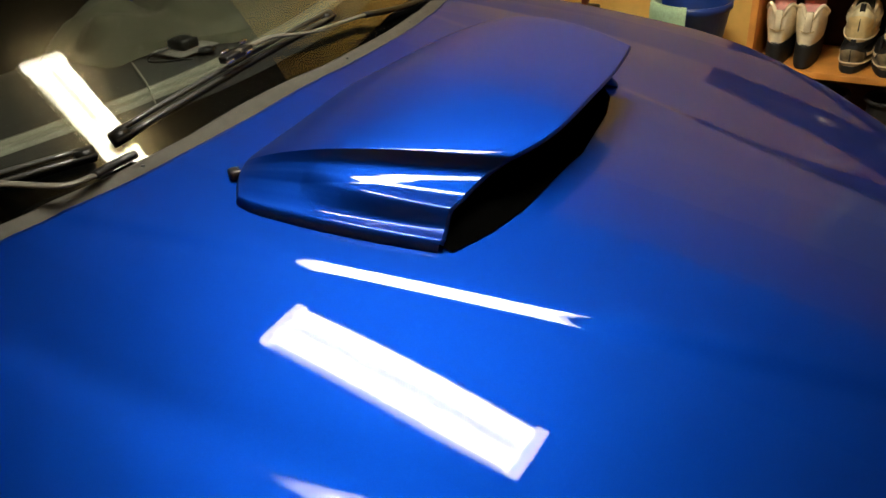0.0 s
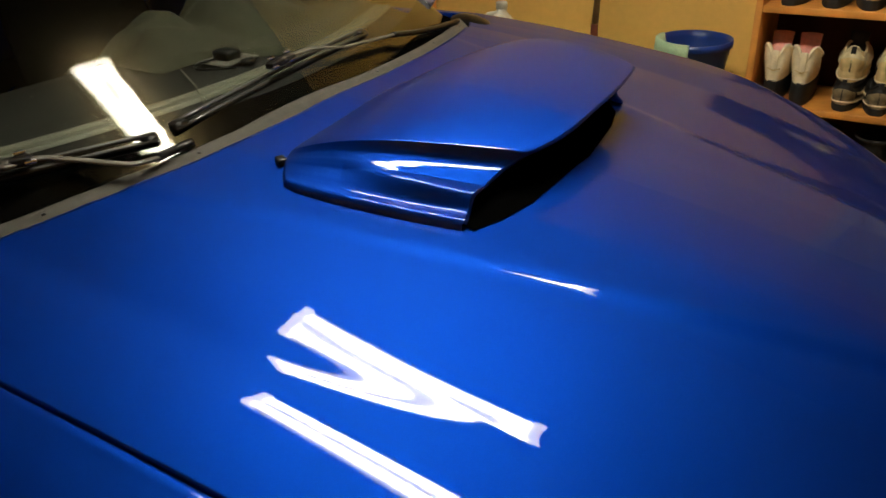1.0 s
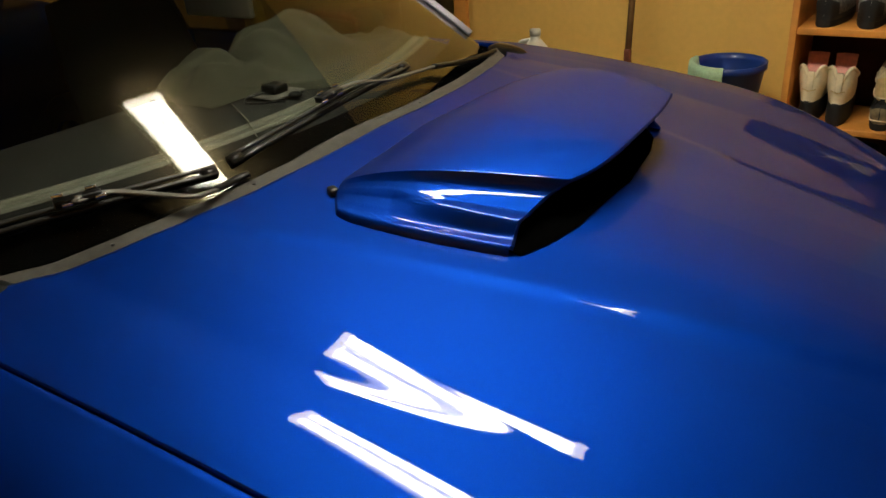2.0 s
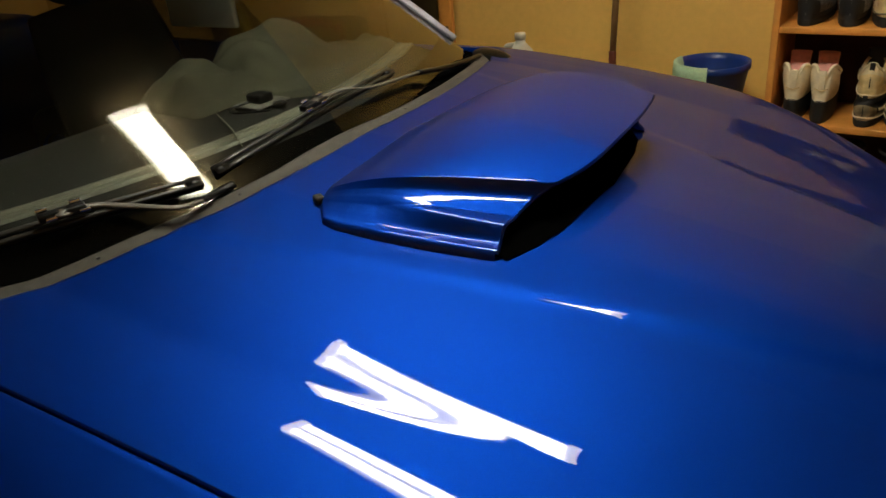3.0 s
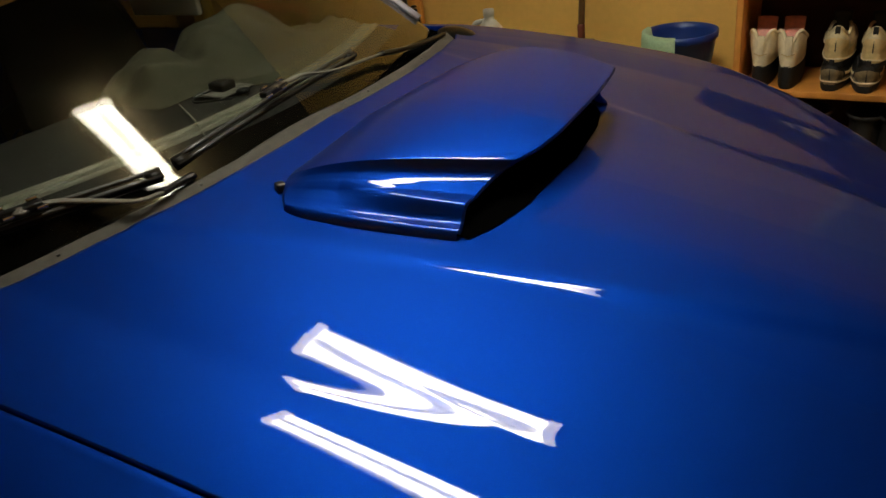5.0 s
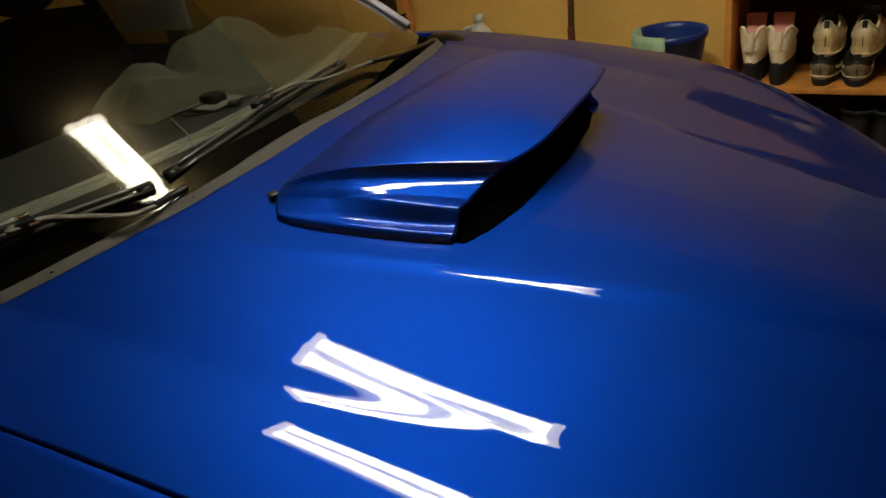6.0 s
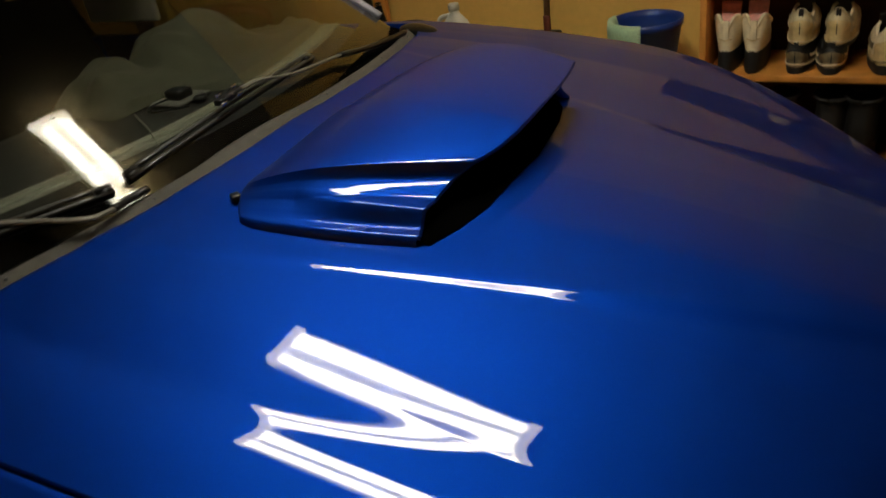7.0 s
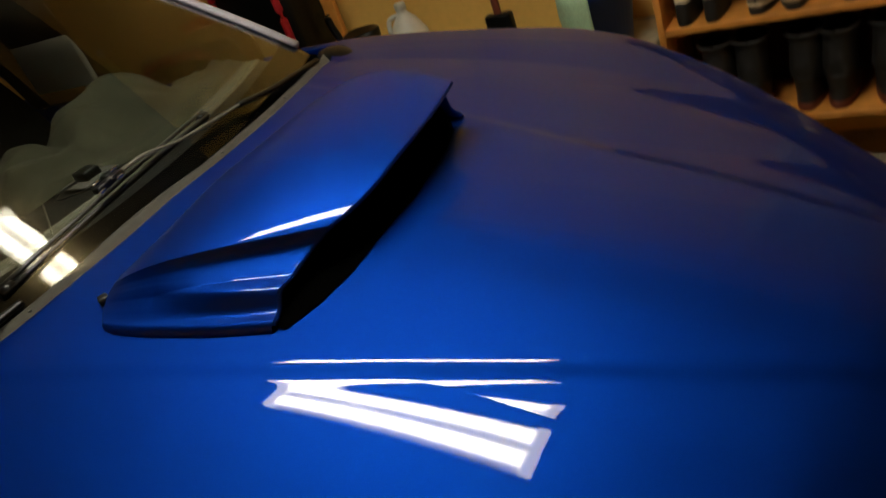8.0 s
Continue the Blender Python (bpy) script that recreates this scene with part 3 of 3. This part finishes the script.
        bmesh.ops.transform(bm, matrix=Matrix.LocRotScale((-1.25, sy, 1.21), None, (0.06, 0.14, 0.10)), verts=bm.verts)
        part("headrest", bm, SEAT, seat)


cabin()


# ---------------------------------------------------------------- wipers
def wiper(tip, joint, end, arm_line, sleeve):
    """Blade: rubber and spine side by side; a clip with rivets; grey arm ending in a black sleeve."""
    tip, joint, end = Vector(tip), Vector(joint), Vector(end)
    up = Vector((0.58, 0, 0.81))
    d = (end - tip).normalized()
    off = d.cross(up).normalized() * 0.006
    if off.x > 0:
        off = -off
    sag = [tip.lerp(end, k / 8) + up * (0.004 * math.sin(k / 8 * math.pi)) for k in range(9)]
    blade = part("wiper_blade", tube([p - up * 0.008 - off * 0.9 for p in sag], 0.0036, 6, flat=1.6, up=up), RUBBER, car, "black rubber wiper blade")
    part("spine", tube([p + off for p in sag], 0.0042, 6, flat=0.7, up=up), SPINE, blade, "satin black metal spine")
    part("lower_spine", tube([p - off for p in sag], 0.0040, 6, flat=0.7, up=up), SPINE, blade)
    for p, sg in ((tip, 1), (end, -1)):
        part("end_clip", tube([p - off * 0.2 - up * 0.003, p + d * 0.024 * sg - off * 0.2 - up * 0.002], 0.0085, 8, flat=0.8, up=up), BLACK, blade)
    line = smooth_line([joint + up * 0.014] + [Vector(p) for p in arm_line], 8)
    n = len(line)
    arm = part("wiper_arm", tube(line, [0.0075 - 0.002 * k / n for k in range(n)], 8, flat=0.45), ARM, car, "dull grey metal wiper arm")
    part("pivot_sleeve", tube(smooth_line([line[-1]] + [Vector(p) for p in sleeve], 8), 0.0075, 10, flat=0.7), BLACK, arm, "black plastic pivot sleeve")
    q = d.to_track_quat("Y", "Z").to_matrix().to_4x4()
    part("joint", block(-0.009, 0.009, -0.030, 0.030, -0.004, 0.006, 0.002, turn=q), BLACK, arm).location = joint + up * 0.009
    for y in (-0.022, 0.020):
        for k in (-1, 1):
            c = part("clip_tab", block(-0.0025, 0.0025, -0.007, 0.007, -0.002, 0.003, 0.001, turn=q), STEEL, arm, "bright metal clip")
            c.location = joint + up * 0.014 + d * (y + 0.004 * k) + off * 1.5 * k


wiper((0.0763, -0.2850, 0.9977), (0.0566, -0.0435, 1.0231), (0.0247, 0.2221, 1.0197),
      [(0.0515, 0.0097, 1.0309), (0.0503, 0.0498, 1.0295), (0.0593, 0.1130, 1.0176), (0.0559, 0.1889, 1.0102), (0.0442, 0.2866, 1.0004)],
      [(0.0440, 0.385, 0.986), (0.030, 0.50, 0.974), (0.010, 0.58, 0.965)])
wiper((0.088, -0.320, 0.998), (0.022, -0.500, 1.004), (-0.060, -0.70, 0.995),
      [(0.035, -0.505, 1.012), (0.0314, -0.4591, 1.0064), (0.068, -0.424, 0.997), (0.112, -0.386, 0.986), (0.112, -0.345, 0.980)],
      [(0.104, -0.310, 0.978), (0.1037, -0.2792, 0.9785)])


# ---------------------------------------------------------------- the shelf and shoes
SX0, SX1, SY0 = 0.470, 1.75, 1.55
BOARDS = (0.225, 0.547, 0.848)
SHELF_TOP = 1.17


def shelf():
    sh = thing("shoe_shelf", (SX0, SY0, 0), "open orange wooden shelf unit full of shoes against the wall", "shelf")
    for x in (0, SX1 - SX0 - 0.02):
        part("upright", block(x, x + 0.02, 0, 0.288, 0, SHELF_TOP, 0.002), WOOD, sh)
    for z in BOARDS + (SHELF_TOP,):
        part("board", block(0.021, SX1 - SX0 - 0.021, 0.002, 0.279, z - 0.02, z, 0.002), WOOD, sh)
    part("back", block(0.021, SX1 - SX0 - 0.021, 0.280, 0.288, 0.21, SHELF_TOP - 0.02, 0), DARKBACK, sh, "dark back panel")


shelf()


def ring(a, w, length, y0=0.0):
    """A shoe-shaped outline: heel at y0, toe at y0 + length."""
    yy = 0.5 - 0.5 * math.cos(a)
    k = w * (1 + 0.16 * math.sin(min(1, yy / 0.95) * math.pi)) * (1 - 0.35 * max(0, (yy - 0.75) / 0.25) ** 2)
    return k * math.copysign(abs(math.sin(a)) ** 0.62, math.sin(a)), y0 + yy * length


def loft(rings, cap_top=True):
    bm = sheet(rings, wrap=True)
    bm.verts.ensure_lookup_table()
    n = len(rings[0])
    bm.faces.new(bm.verts[:n][::-1])
    if cap_top:
        bm.faces.new(bm.verts[-n:])
    return bm


ANG = [2 * math.pi * k / 32 for k in range(32)]


def sole_mesh(w, length, z0, z1):
    out = []
    for f, g in ((0, 0.93), (0.12, 1.0), (0.5, 1.03), (0.85, 1.0), (1, 0.95)):
        row = []
        for a in ANG:
            x, y = ring(a, w * g, length)
            row.append((x, y, z0 + (z1 - z0) * f + 0.012 * max(0, y / length - 0.75)))
        out.append(row)
    return loft(out)


def high_top(label):
    s = thing("high_top_shoe", (0, 0, 0), label, "shoe", "shoes on the shelf")
    part("sole", sole_mesh(0.031, 0.265, 0, 0.073), SOLE, s, "thick black sole")
    def top_z(a):
        b = abs(math.atan2(math.sin(a), math.cos(a)))
        return 0.156 + 0.024 * math.exp(-((b - 0.70) / 0.55) ** 2) - 0.020 * math.exp(-(b / 0.25) ** 2) - 0.03 * max(0, b - 1.6)
    def at(a, f, grow):
        length = 0.255 - 0.150 * min(1, f * 1.25) ** 0.8
        x, y = ring(a, (0.030 + 0.006 * f + 0.003 * math.sin(f * 3.1) + grow), length + grow)
        return x, y - grow / 2 + 0.010 * f
    def shaft(grow, lift, zb):
        return sheet([[(*at(a, f, grow), zb + (top_z(a) + lift - zb) * f) for a in ANG] for f in np.linspace(0, 1, 12)], wrap=True)
    part("upper", shaft(0, 0, 0.070), WHITE, s, "off-white leather upper")
    part("lining", shaft(-0.004, -0.001, 0.070), PINK, s, "pink padded lining")
    part("collar", tube([(*at(a, 1, -0.001), top_z(a)) for a in np.linspace(-2.0, 2.0, 40)], 0.0060, 8), WHITE, s, "padded white collar")
    P = [[(x * (1 + 0.15 * f), 0.074 + 0.020 * f - 0.004 * math.cos(x * 60), 0.110 + 0.100 * f - 0.004 * abs(x / 0.028) ** 3) for x in np.linspace(-0.027, 0.027, 11)] for f in np.linspace(0, 1, 8)]
    ob = part("tongue", sheet(P), PINK, s, "pink fabric tongue")
    so = ob.modifiers.new("thick", "SOLIDIFY")
    so.thickness = 0.009
    part("pull_tab", block(-0.010, 0.010, -0.002, 0.006, 0.108, 0.168, 0.003), WHITE, s)
    part("heel_seam", tube([(-0.020, 0.001, 0.112), (0, -0.003, 0.106), (0.020, 0.001, 0.112)], 0.0018, 6), CREAM, s)
    return s


def sneaker(upper, mid, lining, label, h=0.088, sole=0.020, mid_h=0.016, stripe=None):
    """A running shoe seen from its heel: outsole, midsole, upper with a dipped collar, overlays, tongue, laces."""
    s = thing("sneaker", (0, 0, 0), label, "shoe", "shoes on the shelf")
    z1 = sole + mid_h
    part("outsole", sole_mesh(0.036, 0.275, 0, sole), SOLE, s)
    part("midsole", sole_mesh(0.0368, 0.272, sole - 0.001, z1), mid, s)

    def top_z(a):
        b = abs(math.atan2(math.sin(a), math.cos(a)))
        return h + 0.016 * math.exp(-(b / 0.42) ** 2) - 0.016 * math.exp(-((b - 1.15) / 0.42) ** 2) + 0.010 * math.exp(-((b - 2.2) / 0.5) ** 2)

    def at(a, f, grow):
        length = 0.264 - 0.150 * f ** 1.7
        x, y = ring(a, 0.0355 + 0.004 * math.sin(f * 3.0) - 0.011 * f ** 2 + grow, length)
        return x, y - 0.010 * math.sin(f * 3.14) + 0.010 * f

    def shell(grow, drop, f0=0.0, f1=1.0, wrap=True, angles=ANG):
        out = []
        for f in np.linspace(f0, f1, 10):
            out.append([(*at(a, f, grow), z1 - 0.002 + (top_z(a) - drop - z1 + 0.002) * f ** 0.8) for a in angles])
        return sheet(out, wrap=wrap)
    part("upper", shell(0, 0), upper, s)
    part("lining", shell(-0.003, 0.002), lining, s, "dark padded lining")
    part("collar", tube([(*at(a, 1, -0.001), top_z(a)) for a in np.linspace(-2.3, 2.3, 44)], 0.0048, 8), upper, s, "padded collar")
    part("heel_counter", shell(0.0015, 0, 0.0, 0.55, False, np.linspace(-0.75, 0.75, 14)), mid, s, "moulded heel counter")
    part("pull_tab", block(-0.007, 0.007, 0.000, 0.006, h - 0.012, h + 0.020, 0.002), lining, s)
    if stripe:
        for sx in (-1, 1):
            part("side_stripe", shell(0.002, 0, 0.25, 0.60, False, sx * np.linspace(0.85, 1.7, 12)), stripe, s, "pale curved side stripe")
        part("heel_line", tube([(*ring(a, 0.0382, 0.274), sole + 0.006 + 0.003 * math.cos(3 * a)) for a in np.linspace(-1.5, 1.5, 30)], 0.0026, 6), stripe, s, "thin white line round the heel")
    P = [[(x * (1 + 0.2 * f), 0.118 - 0.030 * f - 4 * x * x, h - 0.020 + 0.062 * f - 6 * x * x * f) for x in np.linspace(-0.021, 0.021, 7)] for f in np.linspace(0, 1, 6)]
    ob = part("tongue", sheet(P), lining, s, "dark padded tongue")
    so = ob.modifiers.new("thick", "SOLIDIFY")
    so.thickness = 0.009
    for k in range(4):
        part("lace", tube([(-0.020, 0.125 + 0.018 * k, h - 0.002 - 0.009 * k), (0, 0.122 + 0.018 * k, h + 0.006 - 0.009 * k), (0.020, 0.125 + 0.018 * k, h - 0.002 - 0.009 * k)], 0.0028, 6), mid, s)
    return s


def boot(label):
    """A tall dark boot seen from its heel."""
    s = thing("boot", (0, 0, 0), label, "boot", "boots on the shelf")
    part("sole", sole_mesh(0.038, 0.285, 0, 0.026), REDSOLE, s, "dull red rubber sole")
    out = []
    for f in np.linspace(0, 1, 14):
        length = 0.275 - 0.150 * min(1, f * 2.2) ** 1.5
        row = []
        for a in ANG:
            x, y = ring(a, 0.036 + 0.004 * math.sin(f * 5) + 0.010 * f ** 2, length)
            row.append((x, y + 0.006 * math.sin(f * 9), 0.024 + 0.215 * f))
        out.append(row)
    part("shaft", sheet(out, wrap=True), DARKSHOE, s, "dark leather shaft")
    part("collar", tube([(x, y, 0.239) for x, y in (ring(a, 0.046, 0.125) for a in ANG + [0])], 0.006, 8), DARKSHOE, s)
    part("heel_strap", tube([(*ring(a, 0.041, 0.20), 0.105) for a in np.linspace(-1.6, 1.6, 24)], 0.005, 6), SOLE, s)
    return s


def shoes():
    a = high_top("off-white high-top shoe with pink tongue and black sole")
    b = sneaker(DARKSHOE, TANW, DARKSHOE, "dark running shoe with a white line round its heel", 0.080, 0.022, 0.014, WHITE)
    b2 = sneaker(SILVER, CREAM, DARKSHOE, "glossy silver and cream running shoe lying on another pair", 0.105, 0.018, 0.030, WHITE)
    e = sneaker(WHITE, CREAM, DARKSHOE, "cream leather trainer with a brown sole", 0.120, 0.030, 0.022, TANW)
    c = boot("tall dark brown boot with a dull red sole")
    d = sneaker(SPOT, SOLE, SOLE, "black shoe with white spots on the upper shelf", 0.100)
    rng = random.Random(3)
    first = {}
    for ob, z, xs in ((a, BOARDS[1], (0.546, 0.628)), (b, BOARDS[1], (0.752, 0.852, 1.25, 1.34)),
                      (b2, BOARDS[1] + 0.074, (0.758, 0.858)), (e, BOARDS[1], (0.995, 1.095)),
                      (d, BOARDS[2], (0.556, 0.676, 1.05, 1.15)), (e, BOARDS[2], (0.775, 0.865)), (c, BOARDS[0], (0.62, 0.72, 0.86, 0.95, 1.08, 1.18, 1.32))):
        for x in xs:
            m = pose(x, SY0 + 0.015 + rng.uniform(0, 0.008), z, 0, 0, rng.uniform(-6, 6))
            if ob in first:
                copy_thing(ob, m)
            else:
                ob.matrix_basis = m
                first[ob] = 1


shoes()


def wall_board():
    """A pale board in a wide white frame on the wall above the shelf."""
    x0, x1, z0, z1, y = 1.06, 1.72, 1.26, 2.05, Y1
    b = thing("framed_board", (0, 0, 0), "pale board in a wide white frame hung on the wall", "board")
    part("panel", block(x0 + 0.05, x1 - 0.05, y - 0.014, y - 0.002, z0 + 0.05, z1 - 0.05, 0.001), CARD, b)
    for box in ((x0, x0 + 0.055, z0, z1), (x1 - 0.055, x1, z0, z1), (x0 + 0.056, x1 - 0.056, z0, z0 + 0.055), (x0 + 0.056, x1 - 0.056, z1 - 0.055, z1)):
        part("frame", block(box[0], box[1], y - 0.030, y - 0.002, box[2], box[3], 0.004), LAMPW, b, "white painted frame")


wall_board()


# ---------------------------------------------------------------- things on the ledge
LEDGE = 0.505


def bucket():
    b = thing("bucket", (0.285, 1.60, LEDGE), "small dark blue plastic bucket with a cloth over its rim", "bucket")
    part("pail", lathe([(0.0, 0.002), (0.082, 0.002), (0.085, 0.0), (0.114, 0.19), (0.121, 0.195), (0.121, 0.216), (0.116, 0.216), (0.111, 0.195), (0.083, 0.01), (0, 0.008)], 40), BUCKET, b)
    P = []
    for k, a in enumerate(np.linspace(radians(165), radians(278), 32)):
        wob = 0.003 * math.sin(k * 1.7)
        col = []
        for r, z in ((0.100, 0.14), (0.107, 0.19), (0.116, 0.221), (0.126, 0.218), (0.128, 0.19), (0.126 + wob, 0.14), (0.124 - wob, 0.09), (0.120 + wob, 0.04)):
            col.append((r * math.cos(a), r * math.sin(a), z))
        P.append(col)
    c = thing("cloth", (0.285, 1.60, LEDGE), "mint green cloth hung over the bucket rim", "cloth")
    ob = part("cloth_sheet", sheet(P), CLOTH, c)
    so = ob.modifiers.new("thick", "SOLIDIFY")
    so.thickness = 0.003


bucket()


def jug():
    j = thing("jug", (-0.43, 1.575, LEDGE), "milky white plastic gallon jug with a white cap", "jug")
    prof = [(0, 0), (0.066, 0), (0.074, 0.008), (0.075, 0.15), (0.070, 0.175), (0.045, 0.225), (0.024, 0.25), (0.019, 0.255), (0.019, 0.272)]
    part("bottle", lathe(prof, 28), JUGM, j)
    part("cap", lathe([(0.0, 0.292), (0.019, 0.292), (0.021, 0.288), (0.021, 0.268), (0.0, 0.268)], 20), JUGM, j)
    part("handle", tube(smooth_line([(-0.022, 0, 0.248), (-0.065, 0, 0.235), (-0.078, 0, 0.19), (-0.070, 0, 0.14)], 6), 0.010, 8), JUGM, j)


jug()


def broom():
    b = thing("broom", (-0.07, 1.60, LEDGE), "brown wooden handled broom with a black head leaning on the wall", "broom")
    part("handle", tube([(0, 0, 0.20), (0.015, 0.10, 1.35)], 0.011, 10), HANDLE, b)
    part("socket", block(-0.012, 0.012, -0.011, 0.011, 0.17, 0.235, 0.006), REDSOLE, b, "dark red plastic socket")
    part("head", block(-0.05, 0.05, -0.02, 0.02, 0.0, 0.18, 0.010), BLACK, b)


broom()


def black_stand():
    b = thing("hose_nozzle", (-0.76, 1.58, LEDGE), "black plastic lever tool with a flat round base on the ledge", "tool")
    part("lever", tube(smooth_line([(0, 0, 0.15), (0.004, 0, 0.20), (-0.012, 0, 0.27), (-0.014, 0, 0.305)], 6), [0.018] * 6 + [0.014] * 12 + [0.009], 10), BLACK, b)
    part("body", lathe([(0, 0), (0.05, 0), (0.055, 0.01), (0.05, 0.13), (0.03, 0.165), (0, 0.17)], 24), BLACK, b)
    part("pan", lathe([(0, 0.155), (0.055, 0.155), (0.075, 0.165), (0.078, 0.215), (0.070, 0.220), (0, 0.182)], 28, at=(0.115, 0, 0), squash=(1, 0.8)), BLACK, b)


black_stand()


def tool_chest():
    b = thing("tool_bag", (-1.13, 1.66, LEDGE), "tall black bag with red edging against the wall", "bag")
    part("body", block(-0.20, 0.20, -0.10, 0.12, 0, 0.52, 0.03), BLACK, b)
    part("edging", tube(smooth_line([(0.155, -0.108, 0.03), (0.165, -0.108, 0.40), (0.13, -0.108, 0.485), (-0.13, -0.108, 0.485), (-0.165, -0.108, 0.40), (-0.155, -0.108, 0.03)], 8), 0.016, 8), REDM, b, "red edging")
    w = thing("plank", (-0.86, 1.72, LEDGE), "pale wooden plank leaning upright against the wall", "plank")
    part("timber", block(-0.03, 0.03, -0.012, 0.012, 0, 1.3, 0.003), WOOD, w)


tool_chest()


def side_box():
    b = thing("cardboard_box", (-1.60, 1.66, LEDGE), "plain brown cardboard box on the ledge", "box")
    part("carton", block(-0.16, 0.16, -0.12, 0.14, 0, 0.40, 0.004), BROWN, b)
    t = thing("bottle", (-1.50, 1.62, LEDGE + 0.40), "yellow plastic bottle with a white cap on a box", "bottle")
    part("body", lathe([(0, 0), (0.036, 0), (0.040, 0.006), (0.040, 0.13), (0.030, 0.155), (0.014, 0.17), (0.014, 0.18)], 24), YELLOW, t)
    part("cap", lathe([(0, 0.21), (0.014, 0.21), (0.016, 0.205), (0.016, 0.178), (0, 0.178)], 16), WHITE, t)
    j = thing("jar", (-1.63, 1.62, LEDGE + 0.40), "brown glass jar with a pale lid on a box", "jar")
    part("body", lathe([(0, 0), (0.040, 0), (0.045, 0.008), (0.045, 0.10), (0.034, 0.12), (0.034, 0.13)], 24), BROWN, j)
    part("lid", lathe([(0, 0.152), (0.034, 0.152), (0.037, 0.148), (0.037, 0.126), (0, 0.126)], 20), CREAM, j)


side_box()
